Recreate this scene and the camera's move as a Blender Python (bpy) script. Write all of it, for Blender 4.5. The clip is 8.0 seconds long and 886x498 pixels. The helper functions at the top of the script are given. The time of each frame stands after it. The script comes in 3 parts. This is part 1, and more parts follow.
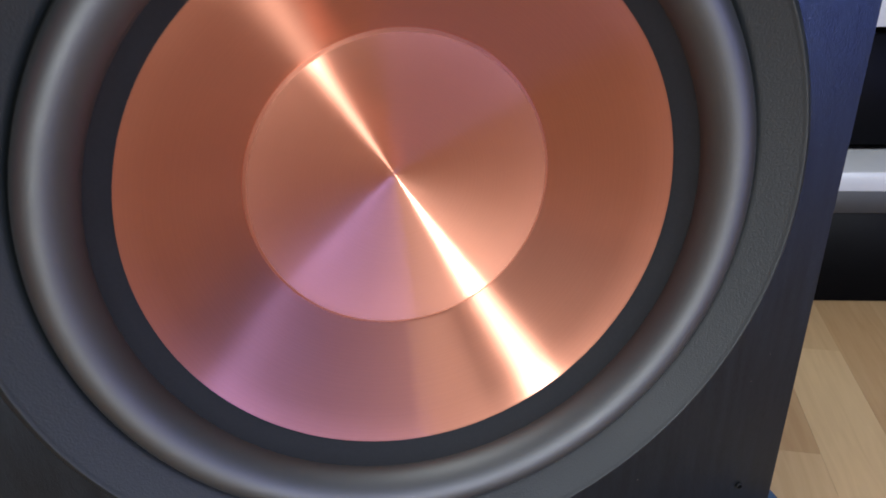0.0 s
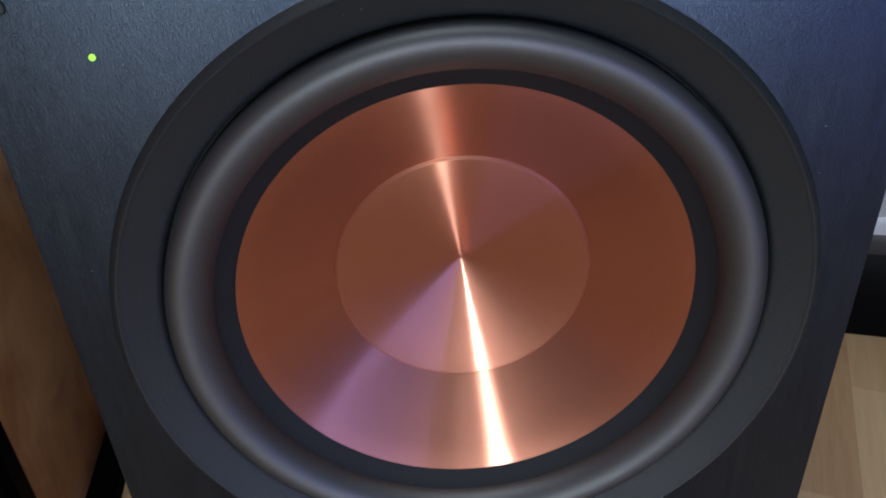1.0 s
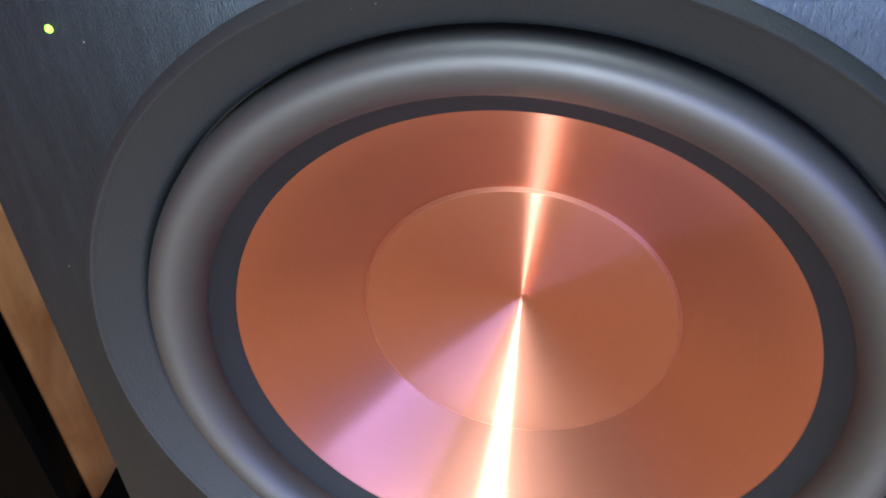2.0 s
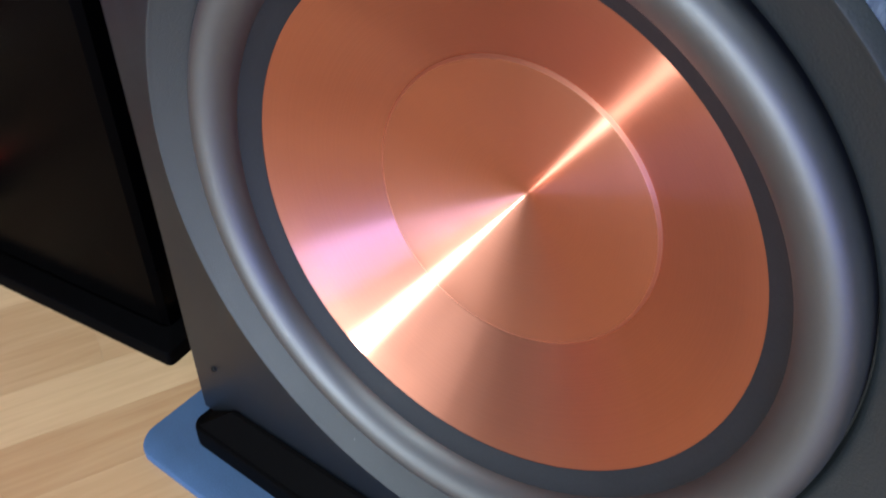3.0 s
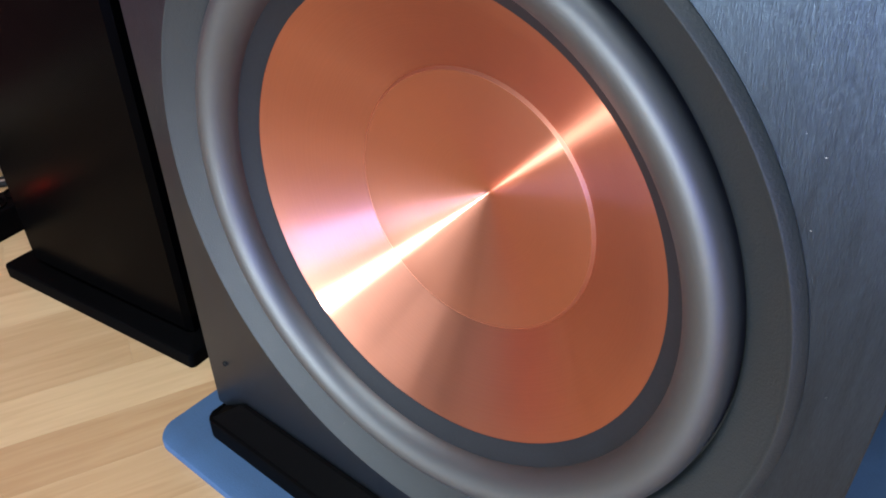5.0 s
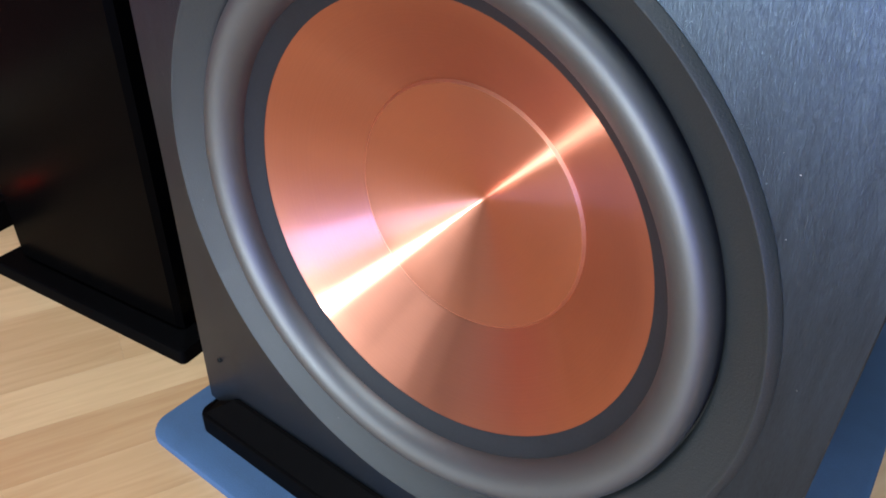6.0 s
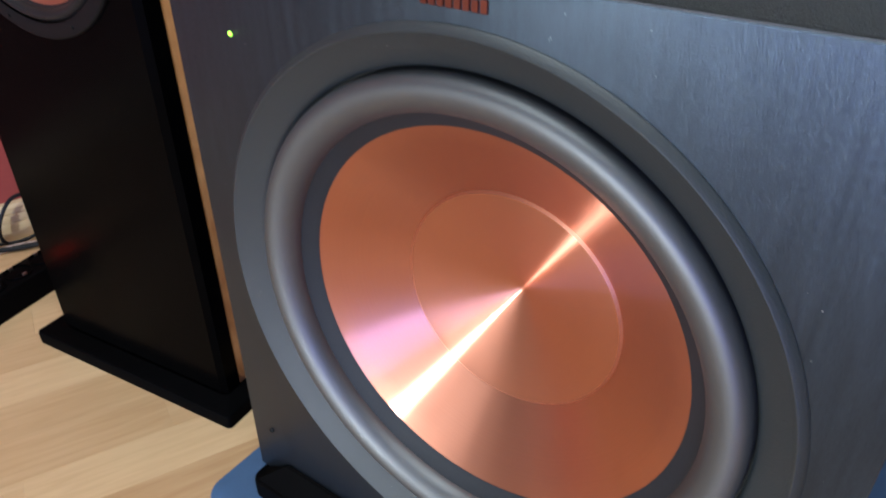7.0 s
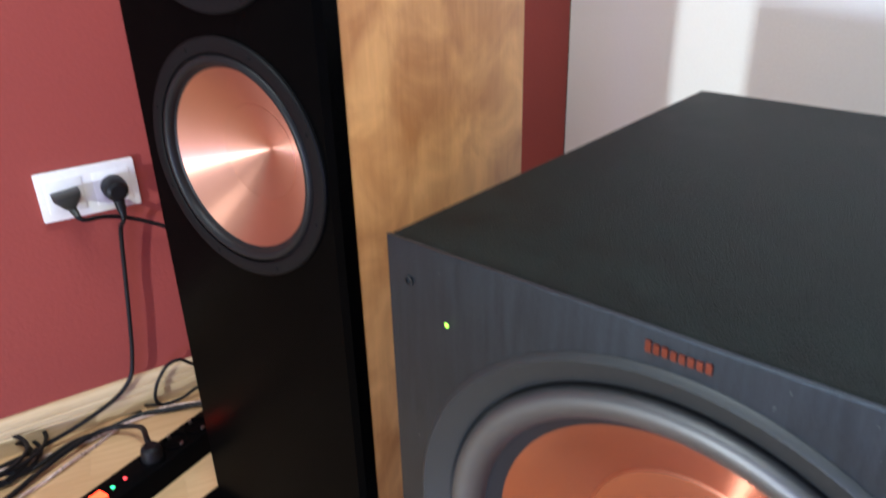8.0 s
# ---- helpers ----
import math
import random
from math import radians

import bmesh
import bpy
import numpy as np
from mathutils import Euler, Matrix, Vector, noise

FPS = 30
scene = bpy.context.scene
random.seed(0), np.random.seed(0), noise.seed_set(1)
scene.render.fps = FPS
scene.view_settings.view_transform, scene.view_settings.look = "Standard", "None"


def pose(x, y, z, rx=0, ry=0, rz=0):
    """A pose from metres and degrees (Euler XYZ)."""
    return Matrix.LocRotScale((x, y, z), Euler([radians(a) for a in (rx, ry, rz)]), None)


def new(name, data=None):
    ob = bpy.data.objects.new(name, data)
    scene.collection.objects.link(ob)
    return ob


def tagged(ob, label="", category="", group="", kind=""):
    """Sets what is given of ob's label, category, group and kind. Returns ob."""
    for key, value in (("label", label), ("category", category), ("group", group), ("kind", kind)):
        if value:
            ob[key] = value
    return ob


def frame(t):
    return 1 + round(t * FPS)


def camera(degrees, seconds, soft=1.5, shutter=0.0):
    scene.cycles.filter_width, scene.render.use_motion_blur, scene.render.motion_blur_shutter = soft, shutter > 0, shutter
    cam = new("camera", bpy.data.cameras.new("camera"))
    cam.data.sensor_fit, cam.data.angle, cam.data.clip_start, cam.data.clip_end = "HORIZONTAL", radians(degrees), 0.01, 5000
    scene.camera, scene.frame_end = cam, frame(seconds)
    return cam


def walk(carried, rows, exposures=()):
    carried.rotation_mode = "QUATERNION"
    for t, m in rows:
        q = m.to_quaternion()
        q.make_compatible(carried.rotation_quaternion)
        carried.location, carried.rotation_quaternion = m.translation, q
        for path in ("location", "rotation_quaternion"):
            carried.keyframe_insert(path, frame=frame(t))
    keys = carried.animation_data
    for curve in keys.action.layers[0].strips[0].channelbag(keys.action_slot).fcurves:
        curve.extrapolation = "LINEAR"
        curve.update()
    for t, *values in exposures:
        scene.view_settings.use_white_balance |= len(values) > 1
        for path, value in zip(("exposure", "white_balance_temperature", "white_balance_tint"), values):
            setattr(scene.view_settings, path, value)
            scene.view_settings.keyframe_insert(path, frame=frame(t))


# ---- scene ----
# ---- camera ----
cam = camera(61.95, 8.0, soft=1.8, shutter=0.3)
walk(cam, [
    (0.0, pose(-0.0781, -0.3334, 0.4574, 64.56, 0.83, -14.74)),
    (0.5, pose(-0.0622, -0.3683, 0.5229, 63.58, 3.44, -11.05)),
    (1.0, pose(-0.0274, -0.3779, 0.5862, 59.60, 2.53, -3.26)),
    (1.2, pose(-0.0160, -0.3645, 0.5767, 58.84, 2.53, -1.29)),
    (2.3, pose(0.0523, -0.2279, 0.5916, 51.44, 1.43, 17.90)),
    (2.5, pose(0.0770, -0.2250, 0.5724, 50.42, 1.65, 22.20)),
    (2.7, pose(0.1143, -0.2304, 0.5637, 51.04, -0.01, 26.63)),
    (3.0, pose(0.1630, -0.2408, 0.5418, 52.42, -1.37, 35.02)),
    (3.5, pose(0.2016, -0.2538, 0.5185, 54.58, -2.56, 38.44)),
    (4.0, pose(0.2235, -0.2463, 0.5373, 55.89, -0.56, 38.68)),
    (4.5, pose(0.2334, -0.2558, 0.5438, 56.16, 0.00, 38.60)),
    (4.7, pose(0.2366, -0.2581, 0.5442, 55.95, 0.68, 38.37)),
    (5.8, pose(0.2463, -0.2789, 0.5546, 56.43, -0.84, 38.25)),
    (6.0, pose(0.2418, -0.2876, 0.5595, 56.27, -1.29, 37.17)),
    (6.5, pose(0.2392, -0.2939, 0.5811, 55.84, -0.96, 36.49)),
    (7.0, pose(0.2168, -0.3186, 0.6360, 57.12, 0.33, 35.51)),
    (7.3, pose(0.1984, -0.3294, 0.6681, 58.33, 0.86, 37.10)),
    (7.5, pose(0.1775, -0.3382, 0.6917, 59.81, 1.65, 38.22)),
    (7.7, pose(0.1610, -0.3537, 0.7285, 61.50, 1.85, 39.32)),
    (8.0, pose(0.1366, -0.3635, 0.7847, 64.65, 1.46, 41.11)),
], exposures=[
    (0.0, -0.92, 6550, 12), (0.5, -1.36, 6300, 12), (1.0, -1.48, 6150, 12), (1.2, -1.35, 6150, 12),
    (2.3, 0.05, 6050, 8), (2.6, 0.05, 6050, 8), (3.0, -0.18, 6050, 8), (3.4, -0.20, 6050, 8), (4.5, 0.0, 6050, 7), (6.5, -0.06, 6100, 8), (7.0, -0.12, 6150, 8), (8.0, 0.08, 6250, 9),
])

# ---- world, added lights and exposure ----
world = bpy.data.worlds.new("sky")
scene.world = world
world.use_nodes = True
wn = world.node_tree.nodes
sky = wn.new("ShaderNodeTexSky")
sky.sky_type, sky.sun_disc = "NISHITA", False
sky.sun_elevation, sky.sun_rotation = radians(30), radians(180)
wn["Background"].inputs["Strength"].default_value = 0.1
world.node_tree.links.new(sky.outputs[0], wn["Background"].inputs["Color"])


def added_light(name, x, y, z, w, h, turn, watts, colour):
    """Added area light for an unseen source, shining along +y turned about z."""
    data = bpy.data.lights.new(name, "AREA")
    data.shape, data.size, data.size_y, data.energy, data.color = "RECTANGLE", w, h, watts, colour
    ob = new(name, data)
    ob.matrix_world = pose(x, y, z, 90, 0, turn)
    return ob


# Small fixed front lamp, standing in for a flash beside the camera.
added_light("light_front_key", -0.06, -3.17, 0.24, 0.080, 0.16, 0, 92, (0.88, 0.98, 1.0))
# Low blue panel, added to draw the purple streaks on the cone; source unknown.
added_light("light_low_blue", 1.45, -3.17, 0.19, 1.9, 0.30, 20, 54, (0.23, 0.30, 1.0))
# Unseen disc under the ceiling, added to fill the walls, floor and wood.
ceiling_fill = bpy.data.lights.new("light_fill", "AREA")
ceiling_fill.shape, ceiling_fill.size, ceiling_fill.energy, ceiling_fill.color = "DISK", 1.0, 42, (0.86, 0.97, 1.0)
new("light_fill", ceiling_fill).matrix_world = pose(-0.05, -0.50, 2.44)

# ---- materials ----


def material(name, base, rough=0.5, metal=0.0, vary=0.12, scale=8.0, grain=120.0, bump=0.08, stretch=(1, 1, 1),
             emit=None, spec=0.5, ior=1.5, rough_vary=0.06):
    """A procedural surface: two scales of noise move its colour, its gloss and its relief."""
    m = bpy.data.materials.new(name)
    m.use_nodes = True
    n, link = m.node_tree.nodes, m.node_tree.links.new
    b = n["Principled BSDF"]
    b.inputs["Metallic"].default_value = metal
    b.inputs["Specular IOR Level"].default_value = spec
    b.inputs["IOR"].default_value = ior
    coords, mapping = n.new("ShaderNodeTexCoord"), n.new("ShaderNodeMapping")
    mapping.inputs["Scale"].default_value = stretch
    link(coords.outputs["Object"], mapping.inputs["Vector"])
    big, fine = n.new("ShaderNodeTexNoise"), n.new("ShaderNodeTexNoise")
    for node, s, d in ((big, scale, 4), (fine, grain, 3)):
        node.inputs["Scale"].default_value, node.inputs["Detail"].default_value = s, d
        link(mapping.outputs[0], node.inputs["Vector"])
    mix = n.new("ShaderNodeMath")
    mix.operation = "ADD"
    link(big.outputs["Fac"], mix.inputs[0])
    link(fine.outputs["Fac"], mix.inputs[1])
    ramp = n.new("ShaderNodeMapRange")
    ramp.inputs["From Min"].default_value, ramp.inputs["From Max"].default_value = 0.6, 1.4
    ramp.inputs["To Min"].default_value, ramp.inputs["To Max"].default_value = 1 - vary, 1 + vary
    link(mix.outputs[0], ramp.inputs["Value"])
    tint = n.new("ShaderNodeVectorMath")
    tint.operation = "SCALE"
    tint.inputs[0].default_value = base
    link(ramp.outputs[0], tint.inputs["Scale"])
    link(tint.outputs[0], b.inputs["Base Color"])
    gloss = n.new("ShaderNodeMapRange")
    gloss.inputs["To Min"].default_value, gloss.inputs["To Max"].default_value = rough - rough_vary, rough + rough_vary
    link(big.outputs["Fac"], gloss.inputs["Value"])
    link(gloss.outputs[0], b.inputs["Roughness"])
    if bump:
        relief = n.new("ShaderNodeBump")
        relief.inputs["Strength"].default_value, relief.inputs["Distance"].default_value = bump, 0.002
        link(fine.outputs["Fac"], relief.inputs["Height"])
        link(relief.outputs[0], b.inputs["Normal"])
    if emit:
        b.inputs["Emission Color"].default_value = (*emit[0], 1)
        b.inputs["Emission Strength"].default_value = emit[1]
    return m


def copper(name, base, sharp=0.008, soft_across=0.14, spread=0.28, share=0.40):
    """Spun, anodised copper: turning marks run round the axis, so a light draws a streak along each radius.
    Two gloss lobes: a crisp one and a soft one, both wide along the radius."""
    m = bpy.data.materials.new(name)
    m.use_nodes = True
    n, link = m.node_tree.nodes, m.node_tree.links.new
    n.remove(n["Principled BSDF"])
    coords, sep = n.new("ShaderNodeTexCoord"), n.new("ShaderNodeSeparateXYZ")
    link(coords.outputs["Object"], sep.inputs[0])
    flat = n.new("ShaderNodeCombineXYZ")
    link(sep.outputs["X"], flat.inputs["X"])
    link(sep.outputs["Z"], flat.inputs["Y"])
    length = n.new("ShaderNodeVectorMath")
    length.operation = "LENGTH"
    link(flat.outputs[0], length.inputs[0])
    rings, cloud = n.new("ShaderNodeTexNoise"), n.new("ShaderNodeTexNoise")
    rings.noise_dimensions = "1D"
    rings.inputs["Scale"].default_value, rings.inputs["Detail"].default_value = 1500, 4
    link(length.outputs["Value"], rings.inputs["W"])
    cloud.inputs["Scale"].default_value, cloud.inputs["Detail"].default_value = 9, 4
    link(coords.outputs["Object"], cloud.inputs["Vector"])
    both = n.new("ShaderNodeMath")
    both.operation = "ADD"
    link(rings.outputs["Fac"], both.inputs[0])
    link(cloud.outputs["Fac"], both.inputs[1])
    tone = n.new("ShaderNodeMapRange")
    tone.inputs["From Min"].default_value, tone.inputs["From Max"].default_value = 0.6, 1.4
    tone.inputs["To Min"].default_value, tone.inputs["To Max"].default_value = 0.93, 1.07
    link(both.outputs[0], tone.inputs["Value"])
    tint = n.new("ShaderNodeVectorMath")
    tint.operation = "SCALE"
    tint.inputs[0].default_value = base
    link(tone.outputs[0], tint.inputs["Scale"])
    relief = n.new("ShaderNodeBump")
    relief.inputs["Strength"].default_value, relief.inputs["Distance"].default_value = 0.045, 0.0003
    link(rings.outputs["Fac"], relief.inputs["Height"])
    tangent = n.new("ShaderNodeTangent")
    tangent.direction_type, tangent.axis = "RADIAL", "Y"
    lobes = []
    for across in (sharp, soft_across):
        g = n.new("ShaderNodeBsdfAnisotropic")
        g.distribution = "GGX"
        alpha = math.sqrt(across * spread)
        g.inputs["Roughness"].default_value = math.sqrt(alpha)
        g.inputs["Anisotropy"].default_value = 1 - across / alpha
        link(tint.outputs[0], g.inputs["Color"])
        link(relief.outputs[0], g.inputs["Normal"])
        link(tangent.outputs[0], g.inputs["Tangent"])
        lobes.append(g)
    mix = n.new("ShaderNodeMixShader")
    mix.inputs[0].default_value = share
    link(lobes[0].outputs[0], mix.inputs[1])
    link(lobes[1].outputs[0], mix.inputs[2])
    link(mix.outputs[0], n["Material Output"].inputs["Surface"])
    return m


def wood(name, light, dark, rough, scale, stretch, blotch=0.5, per_piece=0.0, cloud_scale=6.0, span=(0.55, 1.2), weight=0.5):
    """Wood: long grain, soft blotches, and a tone of its own for each piece."""
    m = material(name, light, rough, vary=0.0, scale=3, grain=90, bump=0.03)
    n, link = m.node_tree.nodes, m.node_tree.links.new
    b = n["Principled BSDF"]
    coords, mapping = n.new("ShaderNodeTexCoord"), n.new("ShaderNodeMapping")
    mapping.inputs["Scale"].default_value = stretch
    link(coords.outputs["Object"], mapping.inputs["Vector"])
    info = n.new("ShaderNodeObjectInfo")
    shift = n.new("ShaderNodeVectorMath")
    shift.operation = "ADD"
    many = n.new("ShaderNodeMath")
    many.operation = "MULTIPLY"
    many.inputs[1].default_value = 37.0
    link(info.outputs["Random"], many.inputs[0])
    link(mapping.outputs[0], shift.inputs[0])
    link(many.outputs[0], shift.inputs[1])
    grain, cloud = n.new("ShaderNodeTexNoise"), n.new("ShaderNodeTexNoise")
    for node, s, d in ((grain, scale, 6), (cloud, cloud_scale, 4)):
        node.inputs["Scale"].default_value, node.inputs["Detail"].default_value = s, d
        node.inputs["Distortion"].default_value = 0.6
    link(shift.outputs[0], grain.inputs["Vector"])
    loose = n.new("ShaderNodeVectorMath")
    loose.operation = "ADD"
    link(coords.outputs["Object"], loose.inputs[0])
    link(many.outputs[0], loose.inputs[1])
    link(loose.outputs[0], cloud.inputs["Vector"])
    add = n.new("ShaderNodeMath")
    add.operation = "MULTIPLY_ADD"
    add.inputs[1].default_value = blotch
    link(cloud.outputs["Fac"], add.inputs[0])
    less = n.new("ShaderNodeMath")
    less.operation = "MULTIPLY"
    less.inputs[1].default_value = weight
    link(grain.outputs["Fac"], less.inputs[0])
    link(less.outputs[0], add.inputs[2])
    tone = n.new("ShaderNodeMath")
    tone.operation = "MULTIPLY_ADD"
    tone.inputs[1].default_value = per_piece
    link(info.outputs["Random"], tone.inputs[0])
    link(add.outputs[0], tone.inputs[2])
    ramp = n.new("ShaderNodeValToRGB")
    ramp.color_ramp.elements[0].position, ramp.color_ramp.elements[0].color = span[0], (*light, 1)
    ramp.color_ramp.elements[1].position, ramp.color_ramp.elements[1].color = min(span[1], 1.0), (*dark, 1)
    link(tone.outputs[0], ramp.inputs["Fac"])
    link(ramp.outputs["Color"], b.inputs["Base Color"])
    return m


COPPER = copper("spun_copper", (0.59, 0.246, 0.163))
COPPER_PALE = copper("pale_spun_copper", (0.66, 0.32, 0.225), 0.04, 0.25, 0.5, 0.6)
COPPER_SEAM = copper("copper_seam", (0.66, 0.29, 0.19), 0.05, 0.2, 0.6, 0.6)
BADGE = material("copper_badge", (0.19, 0.055, 0.038), 0.38, metal=1.0, vary=0.05, bump=0)
RUBBER = material("surround_rubber", (0.011, 0.0150, 0.0170), 0.53, vary=0.15, scale=14, grain=500, bump=0.02, spec=0.9, ior=1.74)
FLANGE = material("flange_rubber", (0.012, 0.014, 0.017), 0.62, vary=0.2, scale=30, grain=500, bump=0.05, spec=0.35)
BLACK_RUBBER = material("black_rubber", (0.010, 0.010, 0.011), 0.45, vary=0.15, scale=14, grain=500, bump=0.02, spec=0.22)
TRIM = material("trim_plastic", (0.013, 0.0180, 0.0195), 0.54, vary=0.14, scale=10, grain=900, bump=0.16, spec=0.62)
BRUSHED = material("brushed_black", (0.041, 0.053, 0.070), 0.35, metal=0.9, vary=0.22, scale=24, grain=300, bump=0.20, stretch=(8, 8, 0.6))
VINYL = material("black_vinyl", (0.005, 0.0085, 0.0080), 0.48, vary=0.8, scale=30, grain=800, bump=0.8, spec=0.12)
DARK = material("gap_black", (0.006, 0.006, 0.006), 0.7, vary=0.05, bump=0)
FOOT = material("foot_plastic", (0.002, 0.002, 0.0022), 0.50, vary=0.2, bump=0.05, spec=0.025)
SATIN = material("satin_black", (0.0014, 0.0013, 0.0013), 0.22, vary=0.2, scale=20, grain=700, bump=0.02, spec=0.020)
PLINTH = material("plinth_black", (0.0016, 0.0016, 0.0018), 0.60, vary=0.2, bump=0.05, spec=0.02)
BLACK_RING = material("black_ring", (0.006, 0.006, 0.0065), 0.42, vary=0.15, grain=700, bump=0.06, spec=0.10)
CHERRY = wood("cherry_veneer", (0.86, 0.435, 0.145), (0.50, 0.20, 0.055), 0.42, 34, (6, 6, 0.4), 1.0, 0.0, 13, (0.40, 0.76), 0.17)
BEECH = wood("beech_floor", (0.74, 0.52, 0.29), (0.46, 0.26, 0.12), 0.36, 22, (0.5, 6, 1), 0.20, 0.45, 5, (0.22, 0.95), 0.5)
PINE = wood("pine_baseboard", (0.70, 0.54, 0.34), (0.50, 0.34, 0.19), 0.40, 20, (0.6, 8, 8), 0.2, 0.0, 6, (0.25, 0.8), 0.8)
RED = material("red_wall_paint", (0.285, 0.046, 0.036), 0.75, vary=0.06, scale=5, grain=160, bump=0.25)
# For the unseen walls only: dark grey picked to cut bounced light.
GREY = material("unseen_wall_grey", (0.15, 0.155, 0.16), 0.85, vary=0.04, scale=4, grain=220, bump=0.2)
WHITE = material("white_wall_paint", (0.82, 0.82, 0.80), 0.85, vary=0.03, scale=4, grain=220, bump=0.25)
SOCKET = material("white_plastic", (0.80, 0.80, 0.80), 0.28, vary=0.03, bump=0)
CABLE = material("cable_rubber", (0.006, 0.006, 0.0075), 0.45, vary=0.2, bump=0.02, spec=0.2)
MAT = material("blue_foam", (0.052, 0.112, 0.225), 0.8, vary=0.16, scale=22, grain=700, bump=0.20)
GREEN = material("green_led", (0.3, 0.9, 0.1), 0.3, emit=((0.45, 1.0, 0.06), 3.0), bump=0)
GREEN_2 = material("green_pilot", (0.1, 0.8, 0.4), 0.3, emit=((0.05, 1.0, 0.35), 2.5), bump=0)
RED_LED = material("red_pilot", (0.8, 0.1, 0.1), 0.3, emit=((1.0, 0.05, 0.06), 2.5), bump=0)
SWITCH = material("red_switch", (0.8, 0.1, 0.05), 0.3, emit=((1.0, 0.035, 0.010), 7.0), bump=0)
STEEL = material("steel", (0.6, 0.6, 0.6), 0.3, metal=1.0, bump=0)
LACQUER = material("white_lacquer", (0.62, 0.64, 0.68), 0.35, vary=0.03, bump=0)
DEVICE = material("device_black", (0.003, 0.003, 0.0035), 0.4, vary=0.15, bump=0.03, spec=0.05)
# Dark grey that carries the shade below the rack's shelf.
EDGE_SHADE = material("shaded_edge_grey", (0.03, 0.03, 0.032), 0.5, vary=0.1, bump=0.02)
WIRE = material("clear_wire", (0.62, 0.48, 0.42), 0.28, metal=0.4, vary=0.4, scale=60, grain=300, bump=0.05)
DUST = material("dust", (0.40, 0.40, 0.38), 0.9, vary=0.2, bump=0)
PLUG = material("grey_plug", (0.018, 0.020, 0.018), 0.45, vary=0.1, bump=0.02)
PRINT = material("grey_print", (0.35, 0.35, 0.36), 0.5, vary=0.02, bump=0)

# ---- mesh helpers ----


def part(name, bm, mat, parent=None, label="", smooth=True):
    """Links a bmesh as one mesh object, under a thing or a part."""
    me = bpy.data.meshes.new(name)
    bmesh.ops.recalc_face_normals(bm, faces=bm.faces)
    bm.to_mesh(me)
    bm.free()
    me.materials.append(mat)
    if smooth:
        me.shade_smooth()
        me.set_sharp_from_angle(angle=radians(30))
    ob = new(name, me)
    if parent:
        ob.parent = parent
    if label:
        ob["label"] = label
    return ob


def thing(name, m, label, category, group=""):
    ob = new(name)
    ob.matrix_world = m
    return tagged(ob, label, category, group)


def box(x0, x1, y0, y1, z0, z1, bevel=0.0, segments=2, bm=None):
    bm = bm or bmesh.new()
    made = bmesh.ops.create_cube(bm, size=1.0, matrix=Matrix.LocRotScale(
        ((x0 + x1) / 2, (y0 + y1) / 2, (z0 + z1) / 2), None, (x1 - x0, y1 - y0, z1 - z0)))
    if bevel:
        edges = list({e for v in made["verts"] for e in v.link_edges})
        bmesh.ops.bevel(bm, geom=edges, offset=bevel, segments=segments, profile=0.5, affect="EDGES")
    return bm


def carcass(x0, x1, y0, y1, z0, z1, bevel, wall=0.016):
    """A box open at the front, with walls of real thickness."""
    bm = box(x0, x1, y0, y1, z0, z1, bevel)
    front = [f for f in bm.faces if all(abs(v.co.y - y0) < bevel + 1e-6 for v in f.verts)]
    face = max(front, key=lambda f: f.calc_area())
    bmesh.ops.inset_region(bm, faces=[face], thickness=wall)
    pushed = bmesh.ops.extrude_face_region(bm, geom=[face])
    for v in pushed["geom"]:
        if isinstance(v, bmesh.types.BMVert):
            v.co.y = y1 - wall
    bmesh.ops.delete(bm, geom=[face], context="FACES_ONLY")
    return bm


def slab(outline, z0, z1, bevel=0.0):
    """An upright prism over a closed outline in x, y."""
    bm = bmesh.new()
    low = [bm.verts.new((x, y, z0)) for x, y in outline]
    face = bm.faces.new(low)
    top = bmesh.ops.extrude_face_region(bm, geom=[face])
    for v in top["geom"]:
        if isinstance(v, bmesh.types.BMVert):
            v.co.z = z1
    if bevel:
        edges = [e for e in bm.edges if abs(e.verts[0].co.z - z1) < 1e-6 and abs(e.verts[1].co.z - z1) < 1e-6]
        bmesh.ops.bevel(bm, geom=edges, offset=bevel, segments=2, profile=0.5, affect="EDGES")
    return bm


def rounded(x0, x1, y0, y1, r, n=6):
    pts = []
    for cx, cy, a in ((x1 - r, y1 - r, 0), (x0 + r, y1 - r, 90), (x0 + r, y0 + r, 180), (x1 - r, y0 + r, 270)):
        for i in range(n + 1):
            w = radians(a + 90 * i / n)
            pts.append((cx + r * math.cos(w), cy + r * math.sin(w)))
    return pts


def spun(profile, steps=144, cx=0.0, cz=0.0):
    """Turns a profile of (radius, y) round the y axis through (cx, cz)."""
    bm = bmesh.new()
    rows = []
    for r, y in profile:
        if r < 1e-6:
            rows.append([bm.verts.new((cx, y, cz))])
        else:
            rows.append([bm.verts.new((cx + r * math.cos(2 * math.pi * i / steps), y, cz + r * math.sin(2 * math.pi * i / steps)))
                         for i in range(steps)])
    for a, b in zip(rows, rows[1:]):
        for i in range(steps):
            j = (i + 1) % steps
            if len(a) == 1:
                bm.faces.new((a[0], b[i], b[j]))
            elif len(b) == 1:
                bm.faces.new((a[i], a[j], b[0]))
            else:
                bm.faces.new((a[i], a[j], b[j], b[i]))
    return bm


